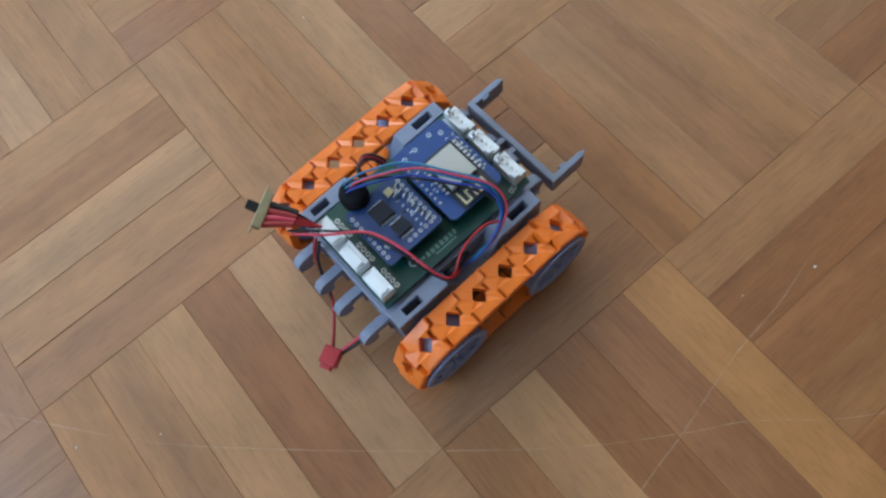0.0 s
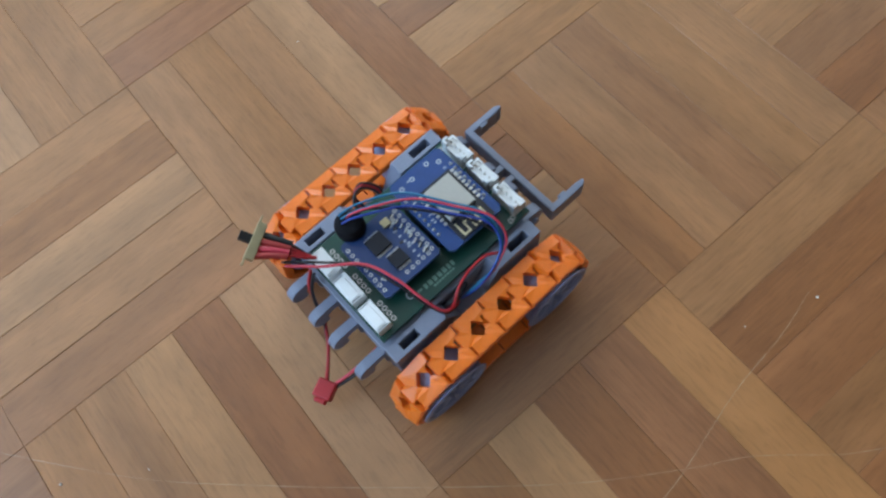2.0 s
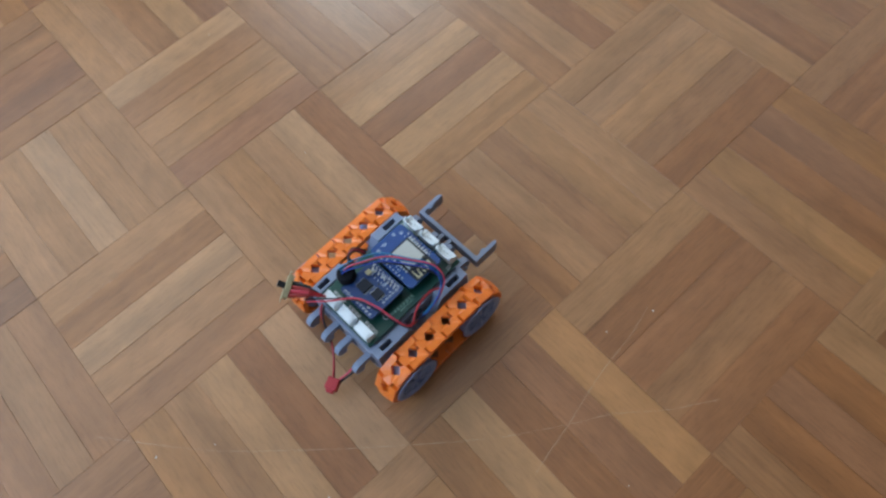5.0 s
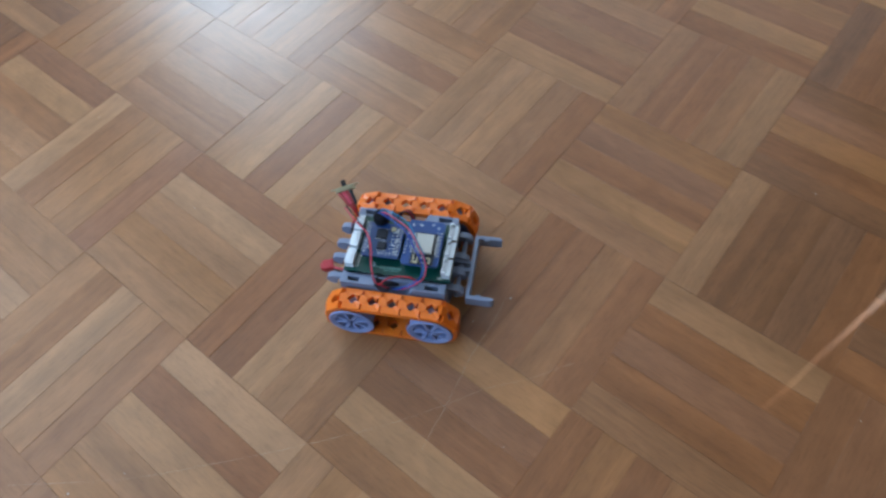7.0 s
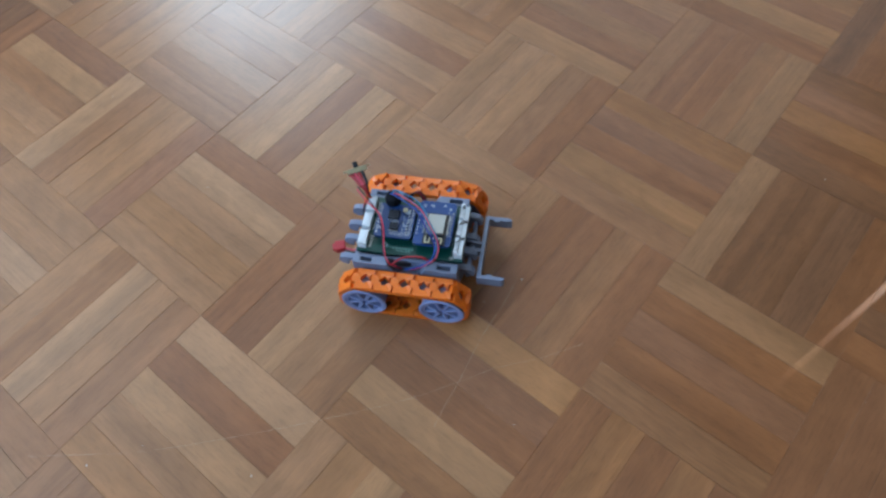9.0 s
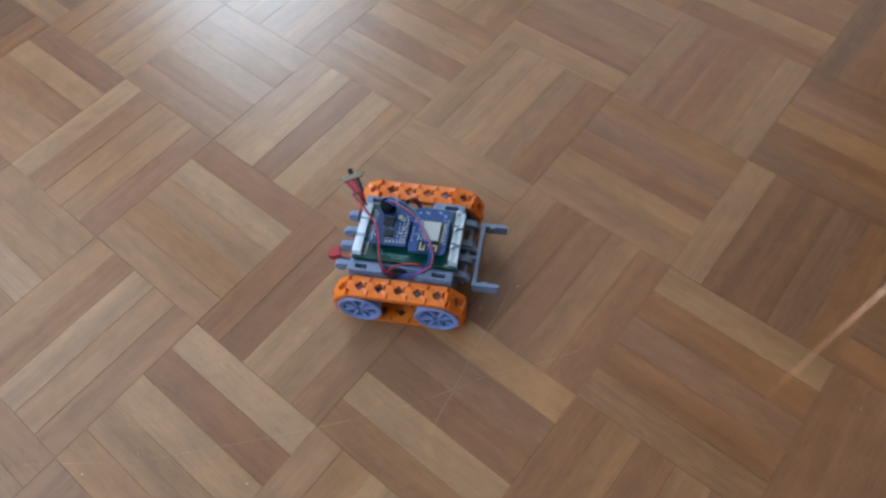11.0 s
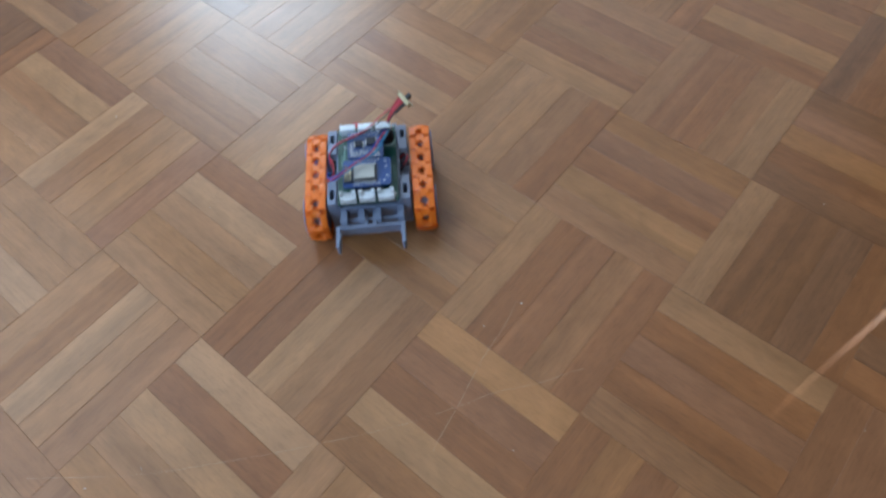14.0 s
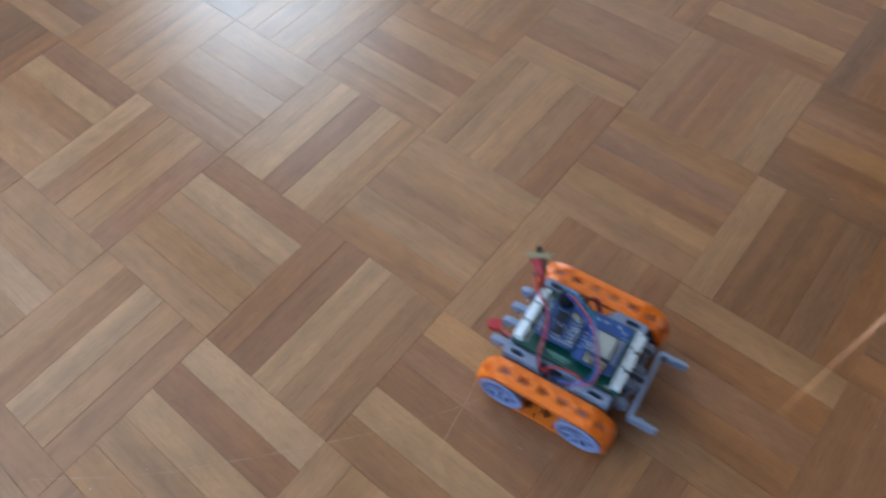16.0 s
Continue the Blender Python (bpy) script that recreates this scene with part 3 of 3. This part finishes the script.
def boards():
    rnd = random.Random(3)
    bm = bmesh.new()
    box(bm, M(-35.2), M(37.4), M(-22.3), M(22.3), M(40.8), M(42.4), M(0.15))
    base = part("green_circuit_board", bm, GREEN, robot, "dark green main circuit board")
    for yc in (13.2, -0.2, -14.3):
        bm = bmesh.new()
        for k in range(4):
            ring(bm, M(-26.6), M(yc - 3.75 + 2.5 * k), M(42.4), M(0.55), M(1.05), M(0.12))
        part("solder_ring", bm, SOLDER, base)
    for yc in (13.4, -0.4, -14.3):
        white_connector(31.4, yc, True)
    for yc in (13.2, -0.2, -14.3):
        white_connector(-28.6, yc, False)
    # writing on the board: plain bars
    faint = mat("faint_print", (0.16, 0.32, 0.27), 0.5, bump=0)
    for x0, x1, y, h in ((-11, 3, -17.2, 2.0), (-8, 1, -19.3, 0.8), (-14, -11.8, -17.0, 1.0)):
        x = x0
        while x < x1:
            w = rnd.uniform(0.9, 1.5) * (1.3 if h > 1.5 else 0.7)
            bm = bmesh.new()
            box(bm, M(x), M(x + w), M(y - h / 2), M(y + h / 2), M(42.4), M(42.45))
            part("printed_bar", bm, faint, base)
            x += w + (0.7 if h > 1.5 else 0.4)
    bm = bmesh.new()
    ring(bm, M(-16.5), M(-15.8), M(42.4), M(1.2), M(1.7), M(0.06), 18)
    part("printed_mark", bm, SILK, base)
    for x, y in ((31, 20), (31, -20), (29.5, -20.4), (-34, 20.3)):
        bm = bmesh.new()
        ring(bm, M(x), M(y), M(42.4), M(0.6), M(1.1), M(0.1))
        part("solder_ring", bm, SOLDER, base)

    # controller board ahead, with its radio module
    def outline(x0, x1, y0, y1, c):
        return [(M(a), M(b)) for a, b in ((x0 + c, y0), (x1 - c, y0), (x1, y0 + c), (x1, y1 - c), (x1 - c, y1), (x0 + c, y1), (x0, y1 - c), (x0, y0 + c))]
    bm = bmesh.new()
    prism(bm, outline(3.4, 28.6, -17.2, 18.2, 1.6), M(44.6), M(46.1))
    ctl = part("controller_board", bm, BLUE, robot, "blue controller board with a metal-cased radio module")
    bm = bmesh.new()
    box(bm, M(9.5), M(25.0), M(-16.6), M(8.0), M(46.1), M(46.9), M(0.1))
    part("radio_module_board", bm, mat("module_board", (0.010, 0.013, 0.022), 0.40), ctl)
    bm = bmesh.new()
    box(bm, M(11.0), M(23.2), M(-8.8), M(6.2), M(46.9), M(49.0), M(0.45))
    part("metal_shield", bm, STEEL, ctl, "matt tinned metal case")
    bm = bmesh.new()
    for x in (25.4, 9.2):
        for k in range(8):
            box(bm, M(x - 0.7), M(x + 0.7), M(-7.6 + 2 * k - 0.5), M(-7.6 + 2 * k + 0.5), M(46.9), M(47.05))
    tagged(part("module_pads", bm, SOLDER, ctl), kind="stuff")
    bm = bmesh.new()
    zig = [(11.5, -10.2), (11.5, -15.4), (14.2, -15.4), (14.2, -11.6), (16.8, -11.6), (16.8, -15.4), (19.4, -15.4), (19.4, -11.6), (22.4, -11.6), (22.4, -15.4)]
    for (a, b), (c, d) in zip(zig, zig[1:]):
        box(bm, M(min(a, c) - 0.4), M(max(a, c) + 0.4), M(min(b, d) - 0.4), M(max(b, d) + 0.4), M(46.9), M(47.0 + 0.004 * (a + b)))
    part("antenna_trace", bm, mat("gold_trace", (0.62, 0.55, 0.36), 0.35, 0.6), ctl)
    bm = bmesh.new()
    for x in (27.2, 4.8):
        for k in range(8):
            y = -8.5 + 2.54 * k
            cyl(bm, M(0.75), M(0.7), Matrix.Translation((M(x), M(y), M(46.4))), 8, r2=M(0.3))
    tagged(part("header_pins", bm, SOLDER, ctl), kind="stuff")
    for x0, x1 in ((25.9, 28.4), (3.6, 6.0)):
        bm = bmesh.new()
        box(bm, M(x0), M(x1), M(-10), M(10.6), M(37.8), M(44.6))
        part("header_strip", bm, BLACK, ctl)
    for x, y in ((20.5, 15.5), (12.5, 14.5), (24.5, 13.0), (7.0, 14.0)):
        bm = bmesh.new()
        ring(bm, M(x), M(y), M(46.1), M(0.55), M(1.0), M(0.08))
        part("printed_ring", bm, SILK, ctl)
    for k in range(13):
        bm = bmesh.new()
        x, y = rnd.choice((23.4, 7.2, 26.2)) + rnd.uniform(-0.6, 0.6), -9 + 1.6 * k + rnd.uniform(-0.3, 0.3)
        if 24.6 > x > 9:
            x, y = rnd.uniform(10, 26), rnd.uniform(9.5, 17)
        box(bm, M(x - rnd.uniform(0.3, 0.9)), M(x + rnd.uniform(0.3, 0.9)), M(y - 0.25), M(y + 0.25), M(46.1), M(46.16))
        part("printed_bar", bm, SILK, ctl)

    ctl.location.z = M(4.7)

    # second board behind it
    bm = bmesh.new()
    prism(bm, outline(-24.4, 1.4, -13.8, 13.2, 1.2), M(44.4), M(45.9))
    drv = part("driver_board", bm, NAVYBOARD, robot, "blue driver board with black chips")
    for x0, x1 in ((-1.6, 0.9), (-23.9, -21.4)):
        bm = bmesh.new()
        box(bm, M(x0), M(x1), M(-10), M(10.6), M(38.4), M(44.4))
        part("header_strip", bm, BLACK, drv)
    for x0, x1, y0, y1 in ((-16.9, -9.7, 0.6, 7.6), (-14.6, -8.6, -8.0, -2.4)):
        bm = bmesh.new()
        box(bm, M(x0), M(x1), M(y0), M(y1), M(45.9), M(47.4), M(0.15))
        part("chip", bm, mat("chip_resin", (0.012, 0.014, 0.022), 0.55, spec=0.25), drv)
    bm = bmesh.new()
    for k in range(11):
        x = -16.6 + 0.62 * k
        for y in (0.2, 8.0):
            box(bm, M(x), M(x + 0.3), M(y - 0.5), M(y + 0.5), M(45.9), M(46.3))
        for y in (-8.4, -2.0):
            if k > 8:
                continue
            box(bm, M(x + 2.4), M(x + 2.7), M(y - 0.6), M(y + 0.6), M(45.9), M(46.3))
    tagged(part("chip_legs", bm, SOLDER, drv), kind="stuff")
    bm = bmesh.new()
    box(bm, M(-7.6), M(-4.4), M(6.8), M(10.0), M(45.9), M(47.2), M(0.2))
    part("lamp_chip", bm, BRASS, drv, "small yellowed square component")
    bm = bmesh.new()
    for x in (-0.4, -22.8):
        for k in range(9):
            ring(bm, M(x), M(-10.5 + 2.54 * k), M(45.9), M(0.45), M(0.8), M(0.1))
    for k in range(5):
        ring(bm, M(-12.5 + 2.54 * k), M(-11.0), M(45.9), M(0.45), M(0.8), M(0.1))
    part("solder_ring", bm, SOLDER, drv)
    for k in range(16):
        bm = bmesh.new()
        x, y = -20.5 + 19.5 * ((k * 0.618) % 1), -9.5 + 20 * ((k * 0.381 + 0.13) % 1)
        if (-19.5 < x < -7 and -9.5 < y < 9.5):
            x = -6.0 + 5.0 * ((k * 0.77) % 1)
        if rnd.random() < 0.5:
            box(bm, M(x - 0.7), M(x + 0.7), M(y - 0.3), M(y + 0.3), M(45.9), M(45.96))
            part("printed_bar", bm, SILK, drv)
        else:
            box(bm, M(x - 0.75), M(x + 0.75), M(y - 0.4), M(y + 0.4), M(45.9), M(46.4))
            part("resistor", bm, rnd.choice((SILK, BLACK, SOLDER)), drv)

    # rows of bent pins and the small print beside them
    for x, lean in ((-2.6, 1),):
        for k in range(8):
            y = -9.2 + 2.54 * k
            bm = bmesh.new()
            box(bm, M(x - 0.9), M(x + 0.9), M(y - 0.35), M(y + 0.35), M(45.9), M(46.9), M(0.15), Matrix.Translation((M(x), M(y), 0)) @ Matrix.Rotation(radians(24 * lean), 4, "Z") @ Matrix.Translation((M(-x), M(-y), 0)))
            part("pin", bm, SOLDER, drv)
            bm = bmesh.new()
            box(bm, M(x - 2.9 * lean - 0.6), M(x - 2.9 * lean + 0.6), M(y - 0.3), M(y + 0.25), M(45.9), M(45.96))
            part("printed_bar", bm, SILK, drv)
    drv.location.z = M(4.1)
    bm = bmesh.new()
    cyl(bm, M(5.6), M(9.5), Matrix.Translation((M(-16.2), M(16.0), M(51.6))), 28, bevel=M(2.4))
    part("black_capsule", bm, mat("matt_black_rubber", (0.008, 0.008, 0.011), 0.85, spec=0.15), robot, "round black component standing on the board")


def wires():
    def wire(pts, r, material, name="wire"):
        bm = bmesh.new()
        tube(bm, [(M(a), M(b), M(c)) for a, b, c in pts], M(r))
        return part(name, bm, material, robot, smooth=True)
    # the loom arching from the rear left corner over the boards to the right rail
    for k, (m, dx, dy, dz) in enumerate(((TEAL, 0.4, 1.5, 0.8), (TEAL, -0.6, 0.5, -0.6), (NAVY, -1.2, -1.5, 0.0), (NAVY, 0.9, -0.3, -1.0), (PINK, 1.6, -1.2, 1.0))):
        wire([(-19 + dx, 20 + dy, 50 + dz), (-16 + dx, 17.5 + dy, 57.5 + dz), (-8 + dx, 13.6 + dy * 1.5, 59.5 + dz), (4.2 + dx, 6.6 + dy * 1.7, 58.6 + dz), (13 + dx, -6 + dy * 1.4, 58 + dz),
              (20.3 + dx * .8, -17.2 + dy * 1.2, 56 + dz), (19.5 + dx, -26.0 + dy * .5, 50.5 + dz), (12 + dx, -29.8, 44.5 + dz), (4.5 + dx, -29.0 + dy * .4, 38), (-1 + dx, -27, 32)], 0.43, m)
    wire([(-19, 20, 50), (-14, 18.5, 57), (-2, 9, 57), (10, -5, 56), (18, -18, 54), (20, -26, 49), (15, -28.5, 43)], 0.5, BLACKWIRE)
    wire([(-43, 20, 53), (-34, 11, 53), (-22.4, 0.8, 53.5), (-17.4, -11, 52), (-15, -22, 48.5), (-12, -28.5, 43), (-7, -29, 38), (-4, -27, 32)], 0.55, PINK)
    wire([(-43, 22, 53), (-33, 13, 51.5), (-23, 1.5, 51.5), (-18.5, -12, 50.6), (-15.5, -23, 46.5), (-12, -29, 41), (-8, -28.6, 36)], 0.5, BLACKWIRE)
    wire([(-10, -29, 38), (-7, -29, 43), (-2, -26.5, 46), (5, -24.8, 46.5), (12, -25, 47), (17, -27, 45)], 0.55, RED)
    # motor leads at the left rail
    for k in range(3):
        wire([(-6 + k, 22, 34), (-8 + k, 27 + k, 40), (-3 + k, 30 + k * .6, 42), (2 + k, 27, 38), (3, 23, 32)], 0.6, (BLACKWIRE, RED, BLACKWIRE)[k])
    wire([(2, -24, 34), (-6, -27, 38), (-10, -25, 33)], 1.4, BLACKWIRE)
    # leads up to the slide switch that hangs off the rear left
    for k in range(4):
        o = k - 1.5
        end = (-45 + o * 2.4, 30.2 + o * 1.4, 58)
        wire([(-31 - k * .5, 16.5, 46), (-34.5, 18.5 + o * .6, 50), (-38 + o * 1.1, 22.5 + o * .7, 54.4), end], 0.6, (RED, RED, RED, BLACKWIRE)[k])
        wire([(-38 + o * 1.3, 22.5 + o * 0.8, 54.6), (-41.6 + o * 1.8, 26.6 + o * 1.1, 56.6), end], 1.25, (SHRINK, PINK, SHRINK, BLACK)[k], "sleeve")
    m = Matrix.Translation((M(-45), M(32), M(58.4))) @ Euler((radians(-62), 0, radians(30))).to_matrix().to_4x4()
    bm = bmesh.new()
    box(bm, M(-7.0), M(7.0), M(-2.2), M(2.2), M(-1.6), M(1.8), M(0.3), m)
    box(bm, M(-9.6), M(-6.9), M(-1.4), M(1.4), M(1.0), M(1.6), M(0.15), m)
    box(bm, M(6.9), M(9.6), M(-1.4), M(1.4), M(1.0), M(1.6), M(0.15), m)
    sw = part("slide_switch", bm, BRASS, robot, "small slide switch with a dull brass case")
    bm = bmesh.new()
    box(bm, M(-1.6), M(1.8), M(-1.3), M(1.3), M(1.8), M(6.2), M(0.3), m)
    part("lever", bm, BLACK, sw)
    # battery lead with its red plug trailing behind
    bm = bmesh.new()
    m = Matrix.Translation((M(-63), M(-12), M(11))) @ Matrix.Rotation(radians(25), 4, "Z")
    box(bm, M(-4.0), M(3.5), M(-3.8), M(3.8), M(-2.6), M(2.6), M(0.7), m)
    box(bm, M(-5.8), M(-3.8), M(-2.4), M(2.4), M(-1.8), M(1.8), M(0.5), m)
    plug = part("battery_plug", bm, RED, robot, "red two-pole battery plug on its leads")
    for pts, material in (
            ([(-38, -18, 27), (-44, -17, 22), (-52, -15, 15), (-60, -13, 11.5)], PINK),
            ([(-38, -20, 26), (-45, -18.5, 20), (-53, -16, 13), (-60, -14, 10.8)], BLACKWIRE)):
        bm = bmesh.new()
        tube(bm, [(M(a), M(b), M(c)) for a, b, c in pts], M(0.7))
        part("lead", bm, material, plug, smooth=True)
    # the long pair hangs from the board's rear edge
    hung = []
    for pts, material in (
            ([(-37, 16.5, 44), (-41, 14.5, 39), (-43.5, 11.5, 29), (-45.5, 8.5, 18), (-50, 2, 12.5), (-56, -5, 11.5), (-60.5, -9.5, 11.5)], RED),
            ([(-37, 15, 43), (-41.6, 12.8, 37), (-44.3, 10.2, 27), (-46.6, 7.2, 16.5), (-51.2, 0.8, 11.5), (-57, -6, 10.8), (-61, -10.4, 10.8)], BLACKWIRE)):
        x, y, z = pts[0]
        bm = bmesh.new()
        tube(bm, [(M(a - x), M(b - y), M(c - z)) for a, b, c in pts], M(0.7))
        ob = part("hanging_lead", bm, material, robot, smooth=True)
        ob.location = (M(x), M(y), M(z))
        hung.append((ob, (x, y, z), Vector(pts[-1]) - Vector(pts[0])))
    return plug, hung


chassis()
bumper()
boards()
PLUG, HUNG = wires()
WHEELS = []
first = wheel()
for side in (1, -1):
    for x in (-WX, WX):
        if not WHEELS:
            w = first
        else:
            w = first.copy()
            scene.collection.objects.link(w)
            for c in first.children:
                q = c.copy()
                scene.collection.objects.link(q)
                q.parent = w
        w.matrix_basis = pose(M(x), M(side * (TY + 1.2)), M(WZ), 0, 0, 0 if side > 0 else 180)
        WHEELS.append((w, side, x))
LINK = link_mesh()
TRACK = []
for side in (1, -1):
    for k in range(LINKS):
        ob = new("track_link", LINK)
        ob.parent = robot
        TRACK.append((ob, side, k * PITCH + (2.6 if side > 0 else 7.2)))

# ---- specks and scratches on the varnish ----
def scratch(points, width):
    """A pale line worn into the varnish, with ragged width."""
    rnd = random.Random(len(points))
    P = [Vector((*p, 0)) for p in points]
    bm = bmesh.new()
    prev = None
    for i in range(len(P) - 1):
        a, b, c, d = P[max(i - 1, 0)], P[i], P[i + 1], P[min(i + 2, len(P) - 1)]
        for k in range(12):
            t = k / 12
            q = 0.5 * ((2 * b) + (c - a) * t + (2 * a - 5 * b + 4 * c - d) * t * t + (3 * b - a - 3 * c + d) * t ** 3)
            n = Vector((-(c - b).y, (c - b).x, 0)).normalized() * width * rnd.uniform(0.06, 0.40)
            now = (bm.verts.new(q + n + Vector((0, 0, 0.00004))), bm.verts.new(q - n + Vector((0, 0, 0.00004))))
            if prev:
                bm.faces.new((prev[0], now[0], now[1], prev[1]))
            prev = now
    part("scratch", bm, SCRATCH, floor)


scratch([(-0.1325, -0.496), (-0.1248, -0.4893), (-0.078, -0.4491), (-0.042, -0.4104), (-0.0102, -0.3736), (0.0301, -0.3234), (0.0547, -0.2861), (0.0676, -0.2637), (0.0869, -0.2398), (0.0968, -0.2244), (0.1049, -0.2117)], 0.00032)
scratch([(0.0608, -0.3188), (0.057, -0.2998), (0.0549, -0.2862), (0.0472, -0.2502), (0.0439, -0.2207), (0.039, -0.1982)], 0.00042)


def crumb(x, y, r, seed):
    rnd = random.Random(seed)
    bm = bmesh.new()
    bmesh.ops.create_icosphere(bm, subdivisions=2, radius=r)
    for v in bm.verts:
        v.co *= rnd.uniform(0.7, 1.2)
        v.co.z = max(v.co.z * 0.6, -0.3 * r)
    ob = part("crumb", bm, DUST)
    ob.location = (x, y, 0.3 * r)
    return tagged(ob, "tiny whitish crumb of dust lying on the parquet", "crumb", "crumbs on the floor")


for k, (x, y, r) in enumerate([(0.0428, -0.1984, 0.0007), (-0.2031, -0.2817, 0.00042), (-0.0971, -0.4751, 0.0007), (-0.0786, -0.4446, 0.0004), (0.0324, -0.2287, 0.0004), (0.1737, 0.0106, 0.00042), (0.1002, -0.2862, 0.00042), (0.2648, -0.1385, 0.00042), (-0.0091, -0.4132, 0.0007), (-0.3467, -0.2684, 0.00042)]):
    crumb(x, y, 0.75 * r, k)


parquet()

# ---- what moves ----
AXIS = -0.001      # the robot's middle line beside the fitted one
ROUTE = [
    (0.0, -0.0705, -0.3096, 92.6), (6.05, -0.0705, -0.3096, 92.6), (6.3, -0.0626, -0.2846, 72.8), (6.5, -0.0518, -0.2589, 53.0),
    (6.85, -0.0270, -0.2286, 28.8), (7.0, -0.0268, -0.2286, 28.5), (7.5, -0.0276, -0.2295, 29.3), (9.0, -0.0276, -0.2295, 29.5), (11.0, -0.0276, -0.2295, 29.2), (11.3, -0.0140, -0.2255, 8.5),
    (11.5, 0.0249, -0.2206, -8.0), (12.0, 0.0806, -0.2347, -38.8), (12.5, 0.0688, -0.2268, -27.4), (13.0, -0.0566, -0.1657, -32.5),
    (13.5, -0.1689, -0.1023, -45.0), (14.0, -0.1046, -0.1914, -46.0), (14.5, -0.0671, -0.2246, 14.0), (15.0, -0.0668, -0.2250, 14.0),
    (15.5, -0.0501, -0.2228, 2.4), (16.0, 0.0931, -0.2184, 7.0),
]


def motions():
    rows, travel, last = [], [], None
    run = {1: 0.0, -1: 0.0}
    for t, x, y, a in ROUTE:
        r = radians(a)
        p = (x - math.sin(r) * AXIS, y + math.cos(r) * AXIS)
        rows.append((t, pose(p[0], p[1], 0, 0, 0, a)))
        if last:
            mid = radians((a + last[2]) / 2)
            ahead = (p[0] - last[0]) * math.cos(mid) + (p[1] - last[1]) * math.sin(mid)
            for side in (1, -1):
                run[side] += ahead - side * radians(a - last[2]) * TY * UNIT
        last = (p[0], p[1], a)
        travel.append((t, dict(run)))
    walk(robot, rows)
    # the trailing plug is pulled up against the rear as the robot sets off, and its long leads drop
    rest = pose(0, 0, 0)
    drawn = pose(M(11), M(-2.5), M(11.5), 0, 0, -4)
    walk(PLUG, [(0.0, rest), (6.0, rest), (6.4, drawn), (16.0, drawn)])
    for ob, (x, y, z), down in HUNG:
        at_rest = pose(M(x), M(y), M(z))
        turn = down.rotation_difference(Vector((-8, -24.5, -39))).to_matrix().to_4x4()
        walk(ob, [(0.0, at_rest), (6.0, at_rest), (6.4, at_rest @ turn), (16.0, at_rest @ turn)])
    # tracks and wheels turn with the way that each side has gone, in steps short of a quarter turn
    steps = [travel[0]]
    for (t0, d0), (t1, d1) in zip(travel, travel[1:]):
        n = max(1, math.ceil(max(abs(d1[s] - d0[s]) for s in (1, -1)) / 0.012))
        for k in range(1, n + 1):
            f = k / n
            steps.append((t0 + (t1 - t0) * f, {s: d0[s] + (d1[s] - d0[s]) * f for s in (1, -1)}))
    for w, side, x in WHEELS:
        walk(w, [(t, pose(M(x), M(side * (TY + 1.2)), M(WZ)) @ Matrix.Rotation(d[side] / (RC * UNIT), 4, "Y") @ (pose(0, 0, 0) if side > 0 else pose(0, 0, 0, 0, 0, 180)))
                 for t, d in steps])
    for ob, side, s in TRACK:
        walk(ob, [(t, link_pose(side, s + d[side] / UNIT)) for t, d in steps])


motions()
